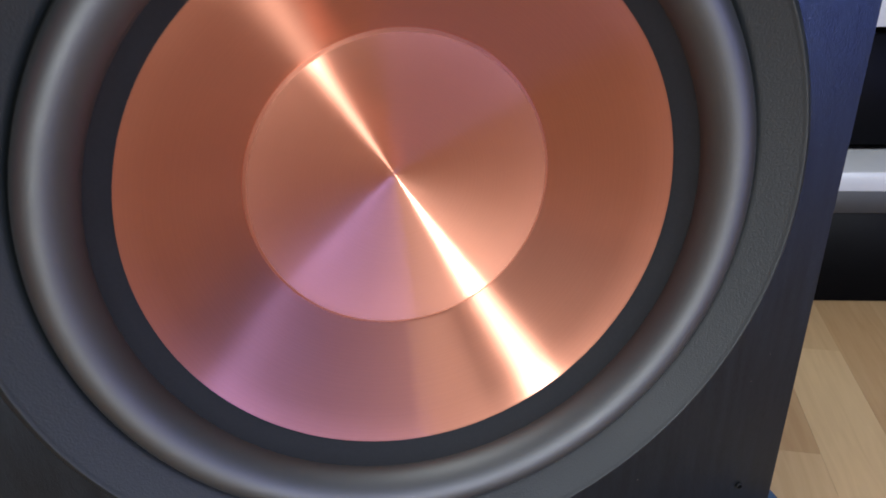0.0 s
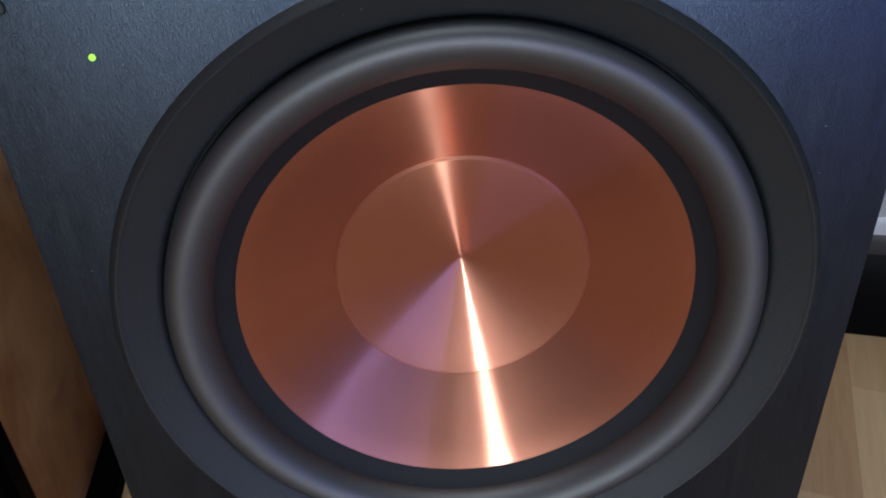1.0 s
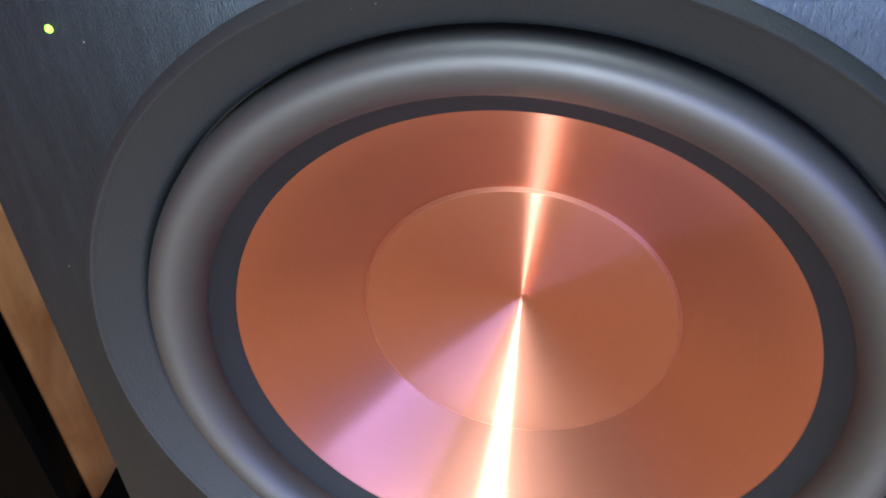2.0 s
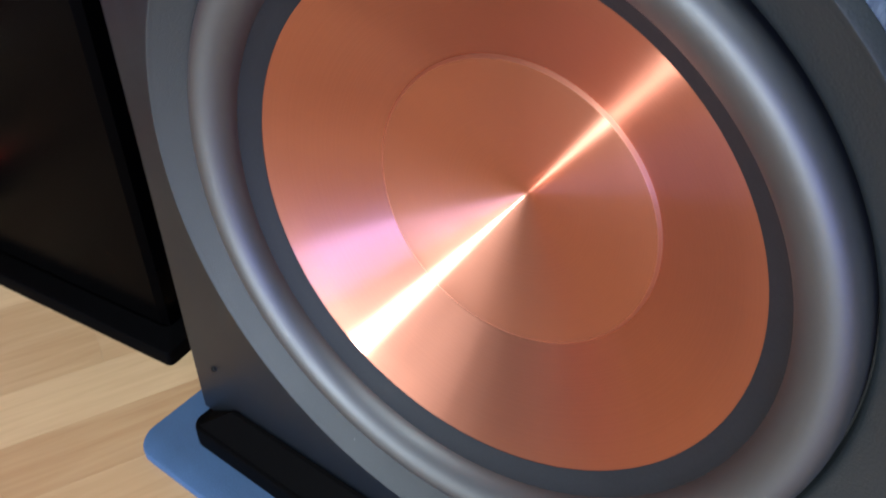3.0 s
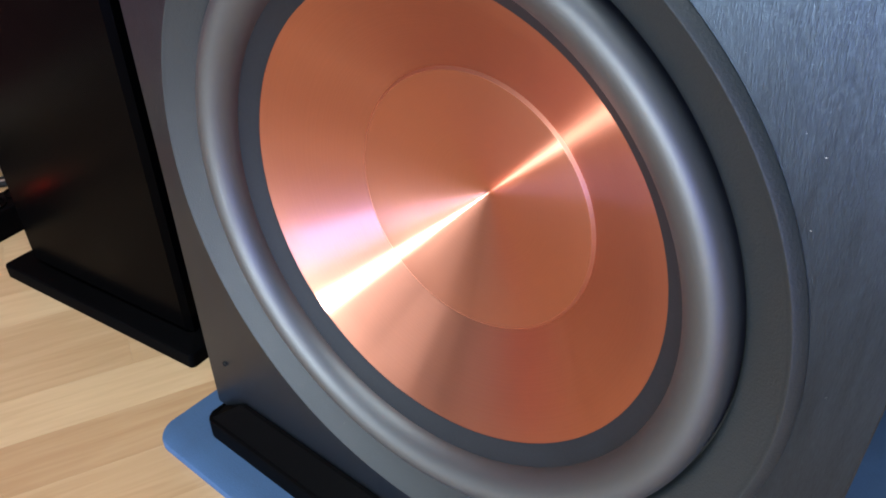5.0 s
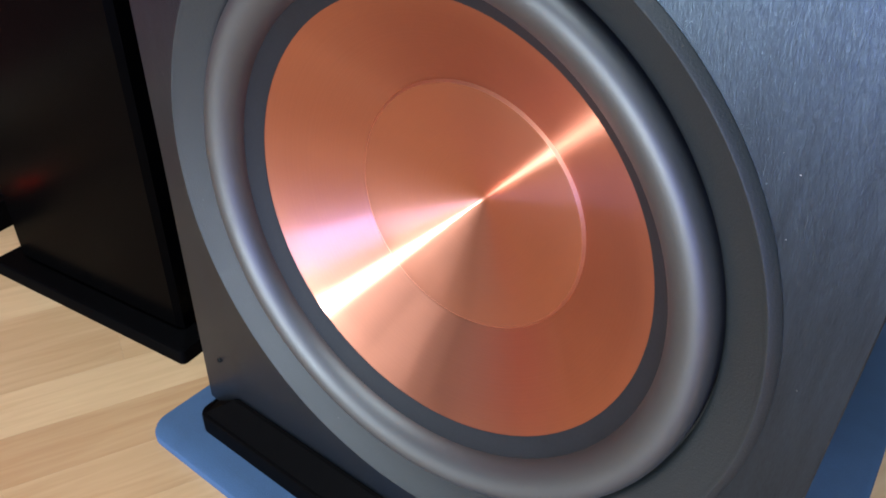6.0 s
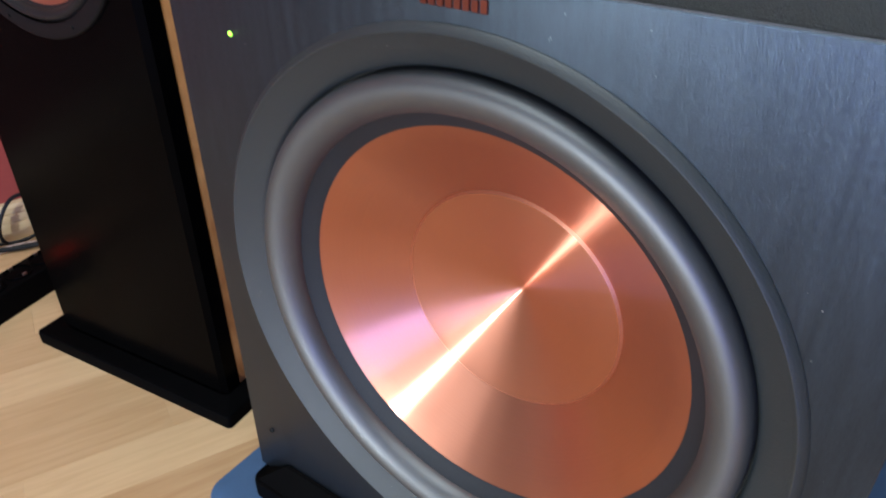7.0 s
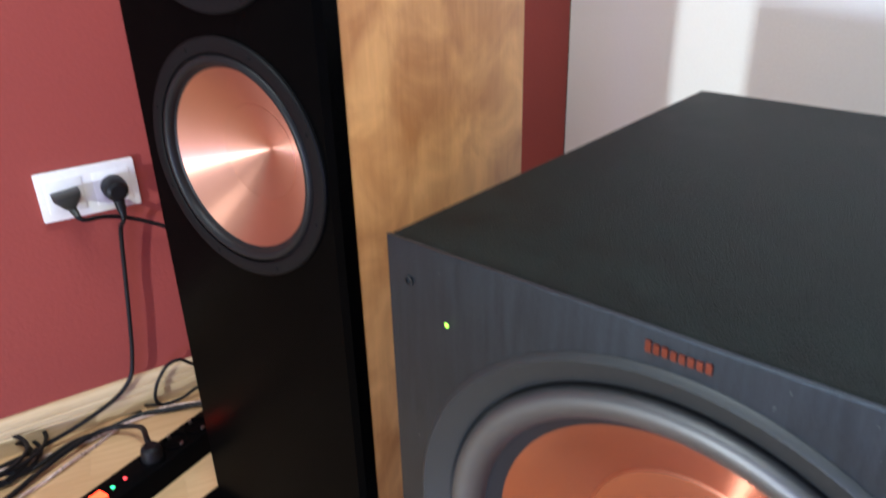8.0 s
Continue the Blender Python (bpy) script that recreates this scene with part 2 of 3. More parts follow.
def arc(r0, y0, r1, y1, height, n=14, skew=1.0):
    """A half roll from (r0, y0) to (r1, y1) that stands out towards -y."""
    pts = []
    for i in range(n + 1):
        w = math.pi * i / n
        f = (1 - math.cos(w)) / 2
        pts.append((r0 + (r1 - r0) * f ** skew, y0 + (y1 - y0) * f - height * math.sin(w)))
    return pts


def baffle(x0, x1, z0, z1, y0, y1, holes, edge=0.0006):
    """An upright board with round holes stacked in z: each hole has its own stretch of the board."""
    bm = bmesh.new()
    for k, (cx, cz, r, lo, hi) in enumerate(holes):
        angles = sorted({2 * math.pi * i / 96 for i in range(96)} |
                        {math.atan2(z - cz, x - cx) % (2 * math.pi) for x in (x0, x1) for z in (lo, hi)})
        rim, out, back = [], [], []
        for w in angles:
            c, s = math.cos(w), math.sin(w)
            reach = min((x1 - cx) / c if c > 1e-9 else (x0 - cx) / c if c < -1e-9 else 9,
                        (hi - cz) / s if s > 1e-9 else (lo - cz) / s if s < -1e-9 else 9)
            rim.append((cx + r * c, cz + r * s))
            out.append((cx + reach * c, cz + reach * s))
        shrink = [(min(max(x, x0 + edge), x1 - edge), z if not (abs(z - z0) < 1e-6 or abs(z - z1) < 1e-6) else (z0 + edge if abs(z - z0) < 1e-6 else z1 - edge)) for x, z in out]
        loops = [[bm.verts.new((x, y1, z)) for x, z in rim], [bm.verts.new((x, y0, z)) for x, z in rim],
                 [bm.verts.new((x, y0, z)) for x, z in shrink], [bm.verts.new((x, y0 + edge, z)) for x, z in out],
                 [bm.verts.new((x, y1, z)) for x, z in out]]
        for a, b in zip(loops, loops[1:]):
            for i in range(len(a)):
                j = (i + 1) % len(a)
                bm.faces.new((a[i], a[j], b[j], b[i]))
    return bm


def smooth_line(pts, n=10):
    """A soft line through the points."""
    p = [Vector(q) for q in pts]
    p = [2 * p[0] - p[1], *p, 2 * p[-1] - p[-2]]
    line = []
    for i in range(1, len(p) - 2):
        for k in range(n):
            t = k / n
            line.append(0.5 * (2 * p[i] + (p[i + 1] - p[i - 1]) * t + (2 * p[i - 1] - 5 * p[i] + 4 * p[i + 1] - p[i + 2]) * t * t
                               + (3 * p[i] - p[i - 1] - 3 * p[i + 1] + p[i + 2]) * t ** 3))
    return [*line, p[-2]]


def hose(pts, radius, sides=10, n=10):
    line = smooth_line(pts, n)
    bm = bmesh.new()
    rows = []
    for i, c in enumerate(line):
        d = (line[min(i + 1, len(line) - 1)] - line[max(i - 1, 0)]).normalized()
        u = d.orthogonal() if i == 0 else (u - d * u.dot(d))
        u.normalize()
        v = d.cross(u)
        rows.append([bm.verts.new(c + radius * (math.cos(2 * math.pi * k / sides) * u + math.sin(2 * math.pi * k / sides) * v)) for k in range(sides)])
    for a, b in zip(rows, rows[1:]):
        for k in range(sides):
            j = (k + 1) % sides
            bm.faces.new((a[k], a[j], b[j], b[k]))
    bm.faces.new(rows[0])
    bm.faces.new(rows[-1])
    return bm


# ---- the room ----
WALL = pose(-0.945, 0.150, 0, 0, 0, 75)             # the red wall: x along it, y into it


def setting(name, bm, mat, label, category, m=None, smooth=False):
    ob = part(name, bm, mat, smooth=smooth)
    if m is not None:
        ob.matrix_world = m
    return tagged(ob, label, category, kind="structure")


CORNER = WALL @ Vector((0.885, 0, 0))
BACK = pose(CORNER.x, CORNER.y, 0, 0, 0, -15)       # the white wall
setting("floor", box(-4.2, 3.8, -3.6, 2.2, -0.10, -0.006), DARK, "underlay beneath the light beech laminate floor", "floor")
# Unseen stretch beyond the red wall, grey to keep red out of the cone.
setting("wall_west", box(-3.75, -1.302, 0, 0.12, -0.006, 2.5), GREY, "unseen dark grey side wall that holds down bounced light", "wall", WALL)
setting("wall_red", box(-1.3, 0.885, 0, 0.12, -0.006, 2.5), RED, "dark red painted wall with fine roller texture", "wall", WALL)
setting("wall_white", box(0.003, 4.6, 0, 0.12, -0.006, 2.5), WHITE, "plain white painted wall behind the subwoofer", "wall", BACK)
# Unseen, added to close the room with little bounce.
setting("wall_east", box(3.5, 3.62, -3.3, -0.15, -0.006, 2.5), GREY, "unseen dark grey side wall that holds down bounced light", "wall")


def front_wall():
    """The unseen wall behind the camera, with two openings made for the added lights."""
    bm = bmesh.new()
    for x0, x1, z0, z1 in ((-2.2, -0.16, -0.006, 2.5), (-0.16, 0.04, -0.006, 0.08), (-0.16, 0.04, 0.42, 2.5), (0.04, 0.5, -0.006, 2.5),
                           (0.5, 2.4, -0.006, 0.03), (0.5, 2.4, 0.36, 2.5), (2.4, 3.5, -0.006, 2.5)):
        box(x0, x1, -3.30, -3.18, z0, z1, bm=bm)
    return bm


setting("wall_south", front_wall(), GREY, "unseen dark grey wall with two openings for the added lights", "wall")
setting("ceiling", box(-3.6, 3.6, -3.3, 2.0, 2.5, 2.6), WHITE, "plain white painted ceiling", "ceiling")


def moulding(x0, x1):
    """A skirting profile: flat foot, two shallow grooves and a rounded top."""
    line = [(-0.001, 0.0), (-0.016, 0.0), (-0.016, 0.030), (-0.0135, 0.0315), (-0.0135, 0.0335), (-0.016, 0.035), (-0.0155, 0.043),
            (-0.0130, 0.0445), (-0.0130, 0.0460), (-0.0145, 0.0475), (-0.0135, 0.055), (-0.0105, 0.060), (-0.006, 0.062), (-0.001, 0.062)]
    bm = bmesh.new()
    ends = [[bm.verts.new((x, y, z)) for y, z in line] for x in (x0, x1)]
    for i in range(len(line)):
        j = (i + 1) % len(line)
        bm.faces.new((ends[0][i], ends[0][j], ends[1][j], ends[1][i]))
    for row in ends:
        bm.faces.new(row)
    return bm


setting("baseboard", moulding(-3.6, 0.87), PINE, "light pine baseboard along the red wall", "baseboard", WALL)

# ---- the subwoofer ----
ZC, HALF, TOP, LOW, DEEP = 0.305, 0.2475, 0.5496, 0.030, 0.585
sub = thing("subwoofer", pose(0, 0, 0), "large black subwoofer with a spun copper cone on a blue mat", "subwoofer")
part("cabinet", carcass(-HALF, HALF, 0.0045, DEEP, LOW, TOP, 0.003), VINYL, sub, "matt black grained cabinet")
part("front_panel", baffle(-HALF, HALF, LOW, TOP, 0.0, 0.0042, [(0, ZC, 0.2150, LOW, TOP)]), BRUSHED, sub, "brushed blue-black front panel")
RING = [(0.2135, 0.012), (0.2202, 0.0), (0.2202, -0.0006), (0.2198, -0.0012), (0.2162, -0.0046), (0.2154, -0.0049), (0.2146, -0.0046), (0.2139, -0.0040), (0.2125, -0.0031), (0.1962, 0.0062), (0.1948, 0.0070), (0.1940, 0.0077), (0.1932, 0.0088),
        (0.1926, 0.0100), (0.1922, 0.020)]
part("trim_ring", spun(RING, 192, 0, ZC), TRIM, sub, "dark grey plastic trim ring")
part("gap", spun([(0.1926, 0.017), (0.1890, 0.0165), (0.1880, 0.024)], 144, 0, ZC), DARK, sub, "black gap round the surround")
ROLL = [(0.1912, 0.0160), *arc(0.1910, 0.0110, 0.1630, 0.0160, 0.0150, 30, 1.15)]
roll = part("surround", spun(ROLL, 192, 0, ZC), RUBBER, sub, "black rubber half-roll surround")
part("flange", spun([(0.1632, 0.0158), (0.1618, 0.0172), (0.1570, 0.0205), (0.1512, 0.0244)], 192, 0, ZC), FLANGE, roll, "matt black glued edge of the surround")


def placed(ob, m):
    ob.matrix_local = m
    return ob


CONE = [(0.1530, 0.0262), (0.1522, 0.0243), (0.1505, 0.0250), (0.135, 0.0355), (0.118, 0.0470), (0.104, 0.0563), (0.0925, 0.0640), (0.0902, 0.0655)]
CAP = [(0.0890, 0.0640), (0.0884, 0.0636), (0.080, 0.0655), (0.060, 0.0718), (0.040, 0.0780), (0.020, 0.0838), (0.006, 0.0879), (0, 0.0894)]
cone = placed(part("cone", spun(CONE, 256), COPPER, sub, "spun copper cone with circular turning marks"), pose(0, 0, ZC))
placed(part("dust_cap", spun(CAP, 256), COPPER, cone, "shallow copper centre cap"), pose(0, 0, 0))
placed(part("seam", spun([(0.0906, 0.0653), (0.0902, 0.0651), (0.0892, 0.0637), (0.0888, 0.0635), (0.0882, 0.0638)], 192), COPPER_SEAM, cone, "thin bright seam ring"), pose(0, 0, 0))

LED_X, LED_Z = -0.1867, 0.4895
led = part("led", spun([(0.0, -0.0014), (0.0011, -0.0012), (0.0017, -0.0004), (0.0018, 0.001)], 20), GREEN, sub, "glowing green power light")
placed(led, pose(LED_X, 0, LED_Z))


def socket_pin(x, z, size=1.0):
    """A grille socket: a rubber cup with a dark mouth."""
    ob = part("grille_socket", spun([(0.0050 * size, 0.0), (0.0048 * size, -0.0010), (0.0036 * size, -0.0012), (0.0030 * size, 0.004), (0.0, 0.004)], 24), DARK, sub, "small black rubber grille socket")
    return placed(ob, pose(x, -0.0005, z))


for px, pz, size in ((-0.2245, 0.516, 0.8), (0.2250, 0.516, 0.8), (-0.2210, 0.0925, 0.5), (0.2190, 0.081, 0.5)):
    socket_pin(px, pz, size)


def badge(x0, x1, z0, z1, n=8):
    """The maker's mark as plain upright bars on the front panel."""
    w = (x1 - x0) / n
    for i in range(n):
        tall = (z1 - z0) * (1.0, 0.9, 0.9, 0.8, 0.8, 0.8, 0.8, 0.9)[i]
        bm = box(x0 + i * w, x0 + (i + 0.78) * w, -0.0016, 0.0005, z0, z0 + tall, 0.0003, 1)
        part("badge_bar", bm, BADGE, sub, "raised copper-coloured bar of the badge")


badge(-0.0255, 0.0180, 0.5335, 0.5412)


def dust(n=46):
    """Loose specks of dust on the panel and the ring."""
    rng = random.Random(11)
    bm = bmesh.new()
    for _ in range(n):
        w, r = rng.uniform(0, 2 * math.pi), rng.uniform(0.199, 0.31)
        x, z = r * math.cos(w), ZC + r * math.sin(w)
        if abs(x) > HALF - 0.004 or not LOW + 0.03 < z < TOP - 0.004 or 0.2140 < r < 0.2230:
            continue
        y = -0.0003 if r > 0.22 else 0.0075 - (r - 0.194) * 0.573 - 0.0003
        k = rng.uniform(0.00011, 0.00026)
        bmesh.ops.create_icosphere(bm, subdivisions=1, radius=k, matrix=Matrix.LocRotScale((x, y, z), None, (rng.uniform(0.7, 2.2), 0.6, 1.0)))
    return bm


tagged(part("dust", dust(), DUST, sub, "loose grey specks of dust"), kind="stuff")


def foot_bar(y_front, y_back, lip):
    """A long low foot; the front one has a lip that slopes up the panel and is cut slantwise at its ends."""
    bm = slab(rounded(-0.243, 0.243, y_front, y_back, 0.012), 0.0085, 0.0298, 0.003)
    if lip:
        rows = [[(-0.236, y_front + 0.003, 0.0285), (0.236, y_front + 0.003, 0.0285)], [(-0.205, -0.004, 0.0540), (0.205, -0.004, 0.0540)],
                [(-0.200, -0.0006, 0.0550), (0.200, -0.0006, 0.0550)], [(-0.240, -0.0006, 0.0285), (0.240, -0.0006, 0.0285)]]
        v = [[bm.verts.new(p) for p in row] for row in rows]
        for a, b in zip(v, v[1:] + v[:1]):
            bm.faces.new((a[0], a[1], b[1], b[0]))
        for k in (0, 1):
            bm.faces.new([row[k] for row in v])
    return bm


part("foot", foot_bar(-0.022, 0.055, True), FOOT, sub, "black plastic foot bar")
part("foot", foot_bar(0.50, 0.565, False), FOOT, sub, "black plastic foot bar")

mat_thing = part("floor_mat", slab(rounded(-0.284, 0.300, -0.056, 0.635, 0.024, 10), 0.0, 0.0085, 0.003), MAT)
tagged(mat_thing, "thin blue foam mat with rounded corners under the subwoofer", "mat")

# ---- the floor-standing loudspeaker ----
TW, TH, TD = 0.282, 1.09, 0.365
tower = thing("floor_speaker", pose(-0.644, 0.014, 0, 0, 0, 7.0), "tall loudspeaker with satin black front, cherry wood sides and copper cones", "loudspeaker")
part("cabinet", carcass(0.001, TW - 0.001, 0.0255, TD, 0.018, TH, 0.002), CHERRY, tower, "warm cherry wood veneer cabinet")
WOOF = [(0.150, 0.550), (0.150, 0.818)]
part("front_panel", baffle(0, TW, 0.018, TH, 0.0, 0.025,
                           [(0.150, 0.550, 0.116, 0.018, 0.684), (0.150, 0.818, 0.116, 0.684, TH)], 0.006), SATIN, tower, "satin black front panel")
part("plinth", slab(rounded(-0.026, TW + 0.026, -0.025, TD + 0.02, 0.006), 0.0, 0.018, 0.003), PLINTH, tower, "black base plate")


def woofer(cx, cz):
    ring = part("trim_ring", spun([(0.112, 0.010), (0.1240, 0.001), (0.1240, -0.003), (0.1225, -0.0045), (0.1120, -0.0050), (0.1090, -0.0040), (0.1080, 0.012)], 120), BLACK_RING, tower, "black woofer trim ring")
    placed(ring, pose(cx, 0, cz))
    roll = part("surround", spun([(0.1085, 0.006), *arc(0.1080, 0.002, 0.0965, 0.002, 0.008, 14), (0.0935, 0.0040)], 120), BLACK_RUBBER, ring, "black rubber surround")
    cup = part("cone", spun([(0.0945, 0.0050), (0.0938, 0.0035), (0.078, 0.0145), (0.062, 0.0255), (0.052, 0.0320), (0.0515, 0.0312), (0.0505, 0.0316),
                             (0.030, 0.0392), (0.012, 0.0460), (0.0, 0.0500)], 160), COPPER_PALE, ring, "spun copper woofer cone")
    for k in range(8):
        w = radians(22.5 + 45 * k)
        placed(part("bolt", spun([(0.0, -0.0062), (0.0014, -0.0060), (0.0018, -0.0052), (0.0018, -0.004)], 12), BLACK_RING, ring, "small black bolt"),
               pose(0.1165 * math.cos(w), 0, 0.1165 * math.sin(w)))
    return ring


for cx, cz in WOOF:
    woofer(cx, cz)

# ---- wall socket, plugs and cables ----
outlet = thing("wall_socket", WALL @ pose(-0.085, 0, 0.402), "white double wall socket with two plugs in it", "socket")
part("frame", box(-0.0700, 0.0700, -0.0095, 0.0, -0.0380, 0.0380, 0.003), SOCKET, outlet)
for sx in (-0.0335, 0.0335):
    cup = part("insert", spun([(0.0, 0.004), (0.0195, 0.004), (0.0200, -0.0108), (0.0225, -0.0112), (0.0235, -0.0095)], 40), SOCKET, outlet, "round white socket insert")
    placed(cup, pose(sx, 0, 0))
    placed(part("cover", box(-0.0260, 0.0260, -0.0112, -0.0090, -0.0260, 0.0260, 0.001), SOCKET, outlet, "square white cover plate"), pose(sx, 0, 0))


def neck(bm, start, end, r0, r1, sides=14):
    """A tapering sleeve where the cable leaves a plug."""
    p, q = Vector(start), Vector(end)
    d = (q - p).normalized()
    u = d.orthogonal().normalized()
    v = d.cross(u)
    rows = []
    for f, r in ((0.0, r0), (0.35, r0 * 0.85 + r1 * 0.15), (0.7, (r0 + r1) / 2), (1.0, r1)):
        c = p.lerp(q, f)
        rows.append([bm.verts.new(c + r * (math.cos(2 * math.pi * k / sides) * u + math.sin(2 * math.pi * k / sides) * v)) for k in range(sides)])
    for lo, hi in zip(rows, rows[1:]):
        for k in range(sides):
            j = (k + 1) % sides
            bm.faces.new((lo[k], lo[j], hi[j], hi[k]))
    bm.faces.new(rows[0])
    bm.faces.new(rows[-1])
    return bm


def wedge_plug():
    """A flat plug: a wide back that narrows to the neck of its cable."""
    bm = bmesh.new()
    for y, grow in ((-0.001, 1.0), (-0.020, 1.0), (-0.030, 0.80)):
        outline = [(-0.0195, 0.010), (0.0195, 0.010), (0.0195, 0.001), (0.0075, -0.015), (-0.0075, -0.015), (-0.0195, 0.001)]
        ring = [bm.verts.new((x * grow, y, z * grow)) for x, z in outline]
        if y == -0.001:
            bm.faces.new(ring)
        else:
            for k in range(6):
                j = (k + 1) % 6
                bm.faces.new((last[k], last[j], ring[j], ring[k]))
        last = ring
    bm.faces.new(last)
    bmesh.ops.bevel(bm, geom=list(bm.edges), offset=0.0016, segments=2, profile=0.5, affect="EDGES")
    return neck(bm, (0, -0.017, -0.012), (0.004, -0.034, -0.026), 0.0062, 0.0040)


flat_plug = part("power_plug", wedge_plug(), PLUG)
flat_plug.matrix_world = WALL @ pose(-0.1185, -0.0112, 0.402, 0, -6, 0)
tagged(flat_plug, "flat dark grey mains plug in the wall socket", "plug")
round_body = spun([(0.0, -0.034), (0.010, -0.034), (0.0150, -0.031), (0.0172, -0.024), (0.0182, -0.012), (0.0182, 0.0), (0.0, 0.0)], 32)
round_plug = part("power_plug", neck(round_body, (0, -0.022, -0.012), (0, -0.036, -0.038), 0.0085, 0.0042), CABLE)
round_plug.matrix_world = WALL @ pose(-0.0515, -0.0112, 0.402)
tagged(round_plug, "round black mains plug in the wall socket", "plug")


def cable(pts, radius, label, wall=True):
    """A cable through points: along the wall, out from it, height."""
    world_pts = [WALL @ Vector(p) for p in pts] if wall else pts
    return tagged(part("power_cable", hose(world_pts, radius), CABLE), label, "cable")


cable([(-0.1150, -0.044, 0.378), (-0.104, -0.046, 0.371), (-0.078, -0.035, 0.366), (-0.043, -0.025, 0.352), (0.010, -0.022, 0.322), (0.08, -0.02, 0.27), (0.15, -0.02, 0.12), (0.2, -0.03, 0.012)], 0.0034,
      "black mains cable running sideways behind the loudspeaker")
cable([(-0.0515, -0.046, 0.366), (-0.0535, -0.046, 0.356), (-0.058, -0.030, 0.335), (-0.065, -0.022, 0.262), (-0.074, -0.022, 0.182), (-0.083, -0.022, 0.115), (-0.094, -0.024, 0.075),
       (-0.118, -0.026, 0.050), (-0.150, -0.030, 0.036), (-0.195, -0.034, 0.022), (-0.260, -0.040, 0.010), (-0.34, -0.05, 0.005)], 0.0036, "black mains cable hanging down the wall to the floor")
cable([(0.08, -0.04, 0.020), (0.035, -0.032, 0.045), (0.005, -0.030, 0.066), (-0.013, -0.030, 0.081), (-0.035, -0.030, 0.077), (-0.055, -0.030, 0.052), (-0.064, -0.030, 0.026), (-0.060, -0.030, 0.008),
       (-0.045, -0.032, 0.005), (-0.020, -0.036, 0.009), (0.012, -0.040, 0.022), (0.06, -0.05, 0.012)], 0.0030, "thin black cable standing in a loop against the baseboard")


def floor_cable(pts, radius, z, label, mat=CABLE, name="power_cable"):
    ob = part(name, hose([(x, y, z + 0.002 * math.sin(9 * i)) for i, (x, y) in enumerate(pts)], radius), mat)
    return tagged(ob, label, "cable")


floor_cable([(-0.935, 0.085), (-0.949, 0.069), (-0.968, 0.062), (-0.992, 0.031), (-1.008, -0.015), (-1.017, -0.092), (-1.040, -0.14), (-1.08, -0.24)], 0.0026, 0.005, "thin black cable along the foot of the wall")
floor_cable([(-0.830, 0.180), (-0.879, 0.126), (-0.908, 0.086), (-0.929, 0.047), (-0.942, -0.011), (-0.947, -0.064), (-0.938, -0.126), (-0.942, -0.176), (-0.96, -0.30)], 0.0042, 0.007, "thick black cable lying on the floor")
for k, (dx, dy, grow) in enumerate(((0, 0, 1.0), (0.008, -0.006, 0.86), (-0.010, 0.008, 1.12), (0.004, -0.014, 0.95))):
    ring = [(-0.985 + dx + 0.055 * grow * math.cos(w), -0.160 + dy + 0.062 * grow * math.sin(w)) for w in (i * 2 * math.pi / 9 for i in range(10))]
    floor_cable(ring, 0.0034, 0.010 + 0.0065 * k, "black cable lying in a coil on the floor")
floor_cable([(-0.880, -0.19), (-0.891, -0.161), (-0.898, -0.13), (-0.904, -0.093), (-0.922, -0.028), (-0.93, 0.02), (-0.912, 0.088), (-0.86, 0.16)], 0.0030, 0.004, "clear loudspeaker wire showing bright strands on the floor", WIRE, "speaker_wire")
floor_cable([(-0.985, -0.19), (-0.975, -0.164), (-0.955, -0.094), (-0.936, -0.043), (-0.936, 0.02), (-0.918, 0.088), (-0.87, 0.16)], 0.0028, 0.004, "clear loudspeaker wire showing bright strands on the floor", WIRE, "speaker_wire")

strip = thing("power_strip", pose(-0.752, -0.126, 0, 0, 0, 10.5), "black power strip with a glowing red switch on the floor", "power strip")
part("housing", slab(rounded(-0.026, 0.026, 0, 0.36, 0.005), 0.0, 0.040, 0.005), FOOT, strip)
part("switch", box(-0.010, 0.010, 0.012, 0.034, 0.038, 0.0435, 0.002), SWITCH, strip, "glowing red rocker switch")
part("pilot_light", box(-0.0025, 0.0025, 0.045, 0.050, 0.038, 0.0415, 0.0008), GREEN_2, strip, "green pilot light")
part("pilot_light", box(-0.0025, 0.0025, 0.066, 0.071, 0.038, 0.0415, 0.0008), RED_LED, strip, "red pilot light")
for k in range(5):
    cup = part("outlet", spun([(0.0, 0.0), (0.0165, 0.0), (0.0170, -0.0025), (0.0190, -0.0030), (0.0196, 0.001)], 32), FOOT, strip, "round black outlet")
    placed(cup, pose(0, 0.118 + 0.0425 * k, 0.0395, -90, 0, 0))
    for e in (-1, 1):
        placed(part("contact", box(-0.0012, 0.0012, -0.004, 0.0025, -0.003, 0.003, 0.0005), STEEL, cup, "bright earth clip"), pose(0.0145 * e, -0.001, 0))
STRIP = pose(-0.752, -0.126, 0, 0, 0, 10.5)
strip_plug = part("power_plug", spun([(0.0, -0.024), (0.010, -0.024), (0.0140, -0.020), (0.0160, -0.012), (0.0165, 0.0)], 24), CABLE)
strip_plug.matrix_world = STRIP @ pose(0, 0.118, 0.0400, -90, 0, 0)
tagged(strip_plug, "black mains plug standing in the power strip", "plug")
lead = [(-0.774, -0.010, 0.055), (-0.795, -0.004, 0.062), (-0.840, 0.010, 0.050), (-0.900, 0.010, 0.022), (-0.930, -0.020, 0.016), (-0.926, -0.077, 0.014), (-0.913, -0.135, 0.010), (-0.900, -0.190, 0.006), (-0.90, -0.30, 0.006)]
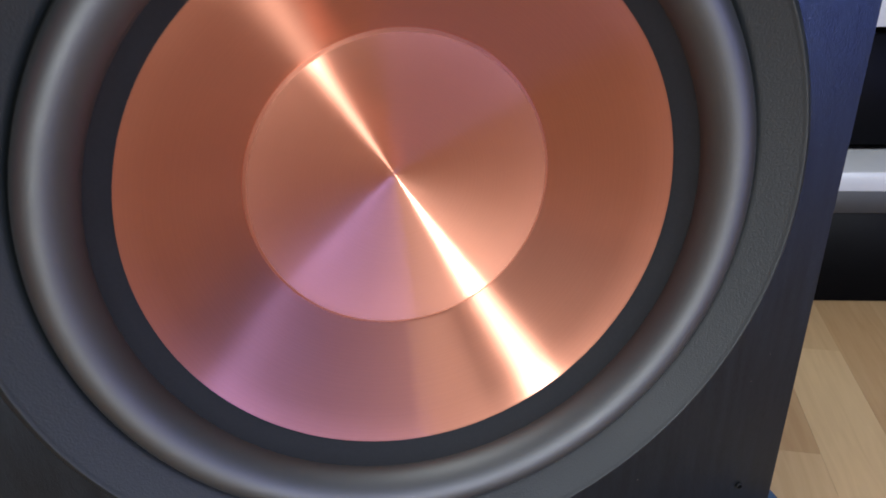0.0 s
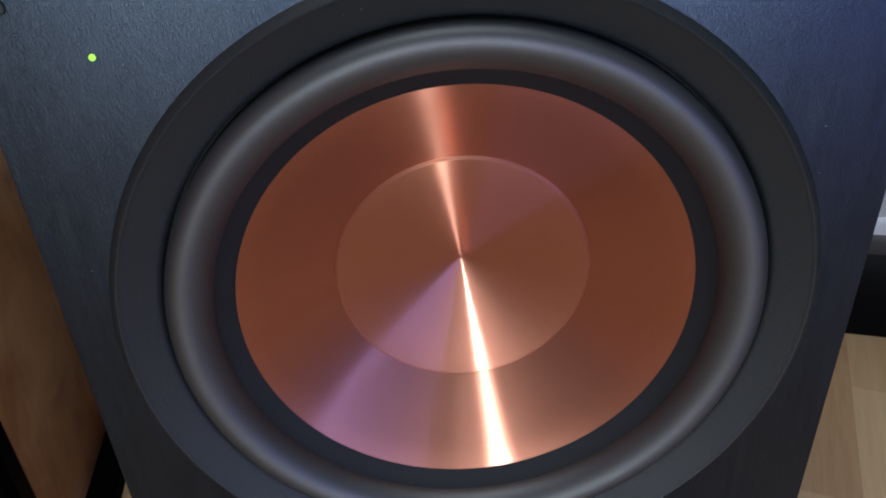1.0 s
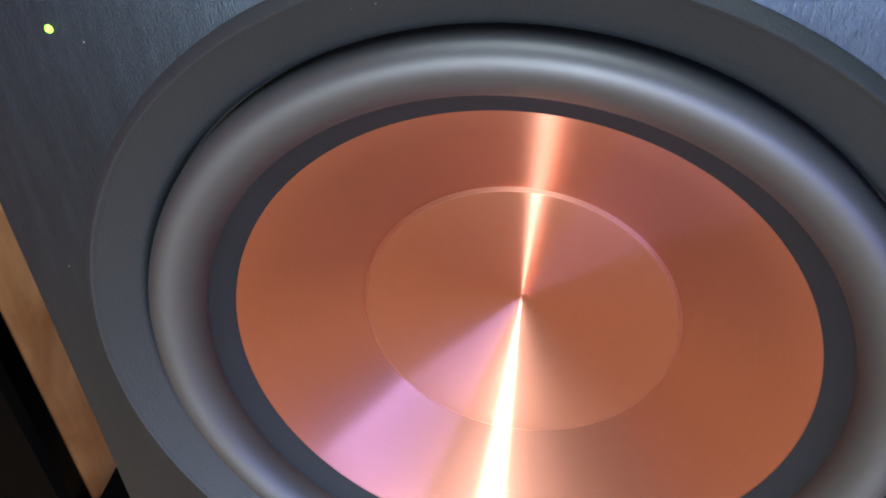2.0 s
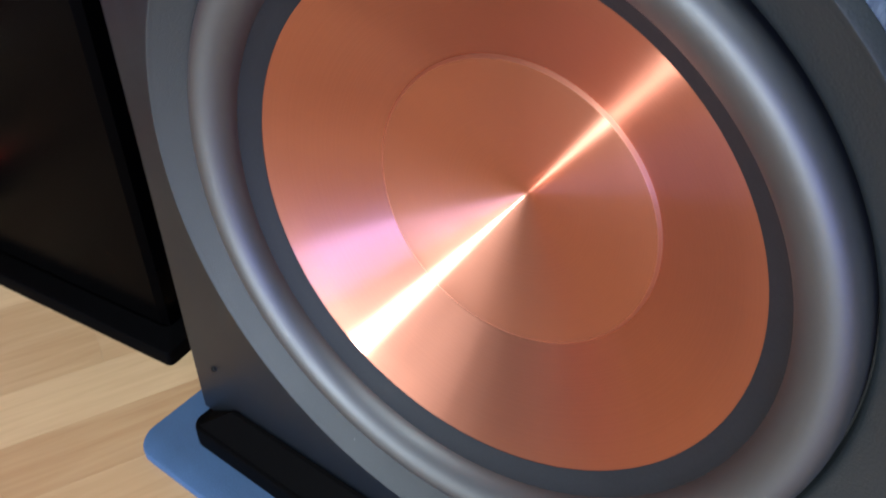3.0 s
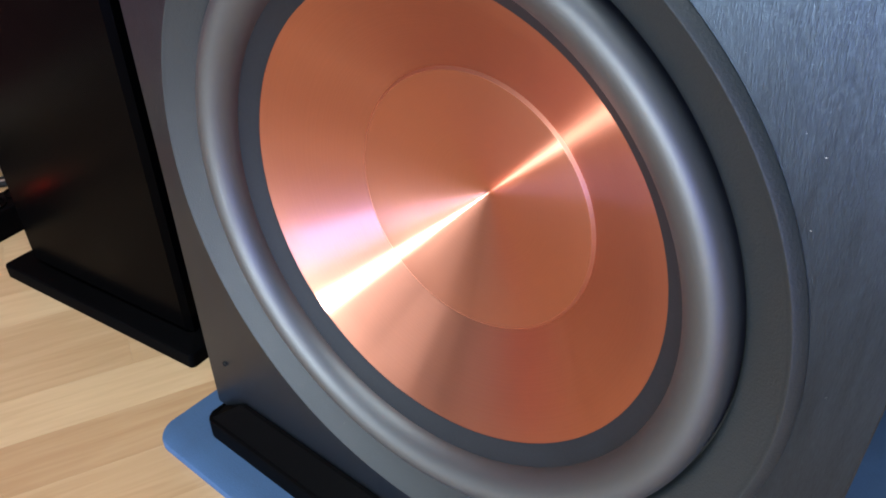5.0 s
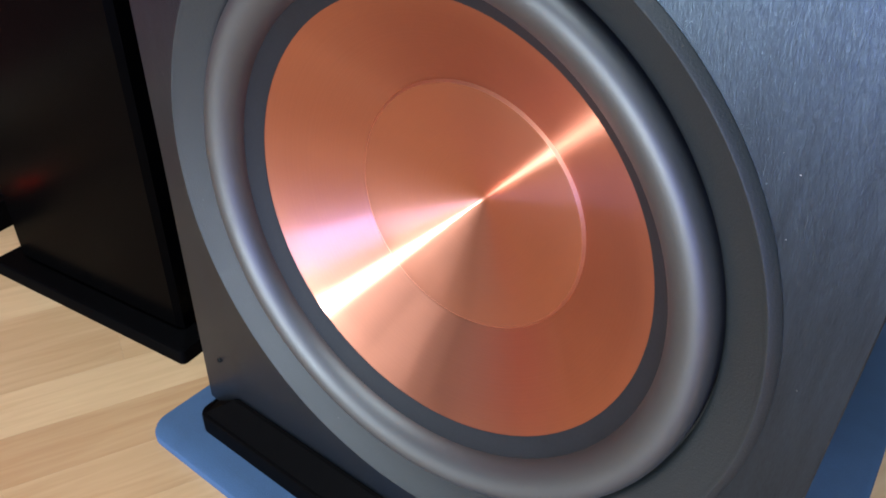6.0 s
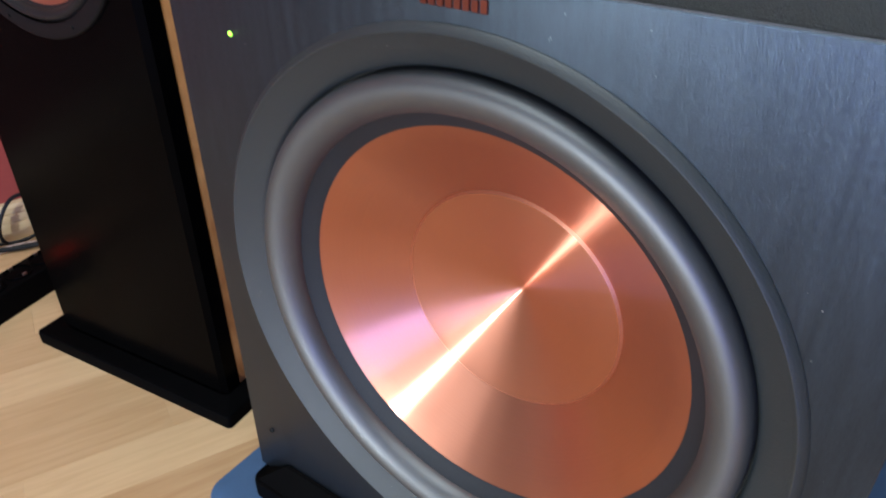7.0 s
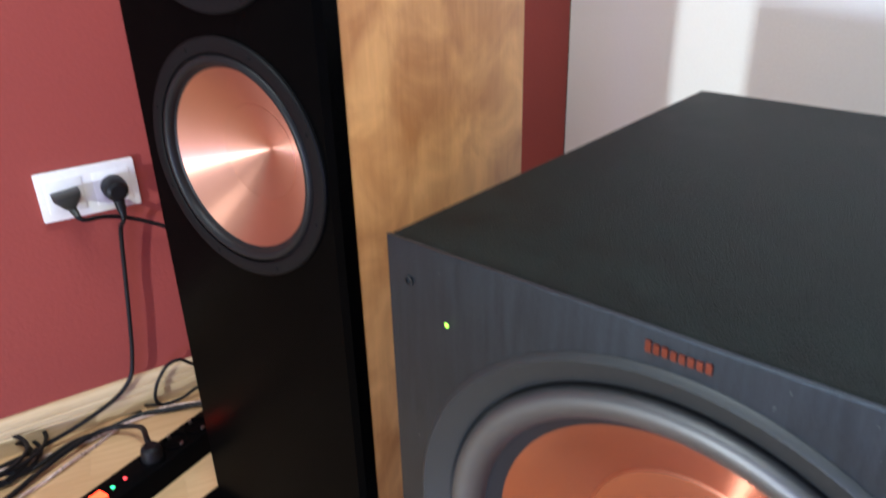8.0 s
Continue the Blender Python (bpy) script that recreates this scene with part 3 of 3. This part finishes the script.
tagged(part("power_cable", hose(lead, 0.0042), CABLE), "thick black mains lead arching from the power strip's plug", "cable")
lead = [(-0.752, -0.124, 0.020), (-0.757, -0.145, 0.018), (-0.764, -0.170, 0.010), (-0.762, -0.205, 0.006), (-0.75, -0.30, 0.006)]
tagged(part("power_cable", hose(lead, 0.0045), CABLE), "black supply lead leaving the end of the power strip", "cable")

# ---- the media rack beside the subwoofer ----
RACK = pose(0.325, 0.391, 0, 0, 0, -17.3)
rack = thing("media_rack", RACK, "low white and black media rack beside the subwoofer", "rack")
part("plinth", box(0.0, 1.3, 0.006, 0.28, 0.0, 0.118, 0.002), DEVICE, rack, "black base of the rack")
# Board put in for the shelf's shaded underside, its shade held in the colour.
part("shaded_edge", box(0.0, 1.3, 0.003, 0.28, 0.1182, 0.1480, 0.002), EDGE_SHADE, rack, "lower edge of the shelf, coloured dark grey for its shade")
part("shelf", box(0.0, 1.3, -0.004, 0.29, 0.1482, 0.1720, 0.002), LACQUER, rack, "white lacquered shelf")
part("upper_shelf", box(0.0, 1.3, 0.060, 0.29, 0.3200, 0.4100, 0.002), LACQUER, rack, "white lacquered upper board")
for px in (0.004, 1.276):
    part("side_panel", box(px, px + 0.02, 0.10, 0.285, 0.1722, 0.3198, 0.001), DEVICE, rack, "black side panel")

player = thing("media_player", RACK @ pose(0.06, 0.075, 0.172), "black media device with small grey print on the shelf", "device")
part("housing", box(0, 0.43, 0, 0.20, 0.006, 0.140, 0.004), DEVICE, player)
for fx in (0.04, 0.39):
    part("foot", spun([(0.0, 0.0), (0.014, 0.0), (0.014, 0.006), (0.0, 0.006)], 20), DEVICE, player).matrix_local = pose(fx, 0.03, 0.0, 90, 0, 0)
part("print", box(0.165, 0.185, -0.0008, 0.001, 0.070, 0.082), PRINT, player, "grey printed bars")
part("print", box(0.190, 0.205, -0.0008, 0.001, 0.070, 0.082), PRINT, player, "grey printed bars")

# ---- floor strips ----
FLOOR = pose(-0.497, -0.072, 0, 0, 0, 65.0)           # strips run slantwise to the subwoofer


def floor_strips():
    """Laminate in narrow strips of random length: those by the speakers singly, the rest in one mesh."""
    rng = random.Random(4)
    wide, base = 0.066, bpy.data.objects["floor"]
    shared = {}
    rest = bmesh.new()
    count = 0
    for row in range(-62, 62):
        x = -5.0 + rng.random() * 0.4
        while x < 5.0:
            long = rng.choice((0.24, 0.30, 0.36, 0.42))
            y = (row + 0.5) * wide
            c = FLOOR @ Vector((x + long / 2, y, 0))
            inside = WALL.inverted() @ c
            if inside.y < 0.03 and inside.x < 0.93 and -3.25 < c.y and c.x < 3.56 and (BACK.inverted() @ c).y < 0.06:
                near = -1.25 < c.x < 0.95 and -0.45 < c.y < 0.55 and not (-0.2 < c.x < 0.2 and c.y > 0.0)
                if near and count < 300:
                    if long not in shared:
                        bm = box(-long / 2 + 0.00007, long / 2 - 0.00007, -wide / 2 + 0.00007, wide / 2 - 0.00007, -0.006, 0.0)
                        ob = part("plank", bm, BEECH, base, smooth=False)
                        shared[long] = ob.data
                    else:
                        ob = new("plank", shared[long])
                        ob.parent = base
                    ob.matrix_world = FLOOR @ pose(x + long / 2, y, 0)
                    count += 1
                else:
                    q = [FLOOR @ Vector(v) for v in ((x, y - wide / 2, -0.0005), (x + long, y - wide / 2, -0.0005), (x + long, y + wide / 2, -0.0005), (x, y + wide / 2, -0.0005))]
                    rest.faces.new([rest.verts.new(v) for v in q])
            x += long
    ob = part("planks", rest, BEECH, base, "light beech laminate strips", smooth=False)
    return tagged(ob, kind="stuff")


floor_strips()
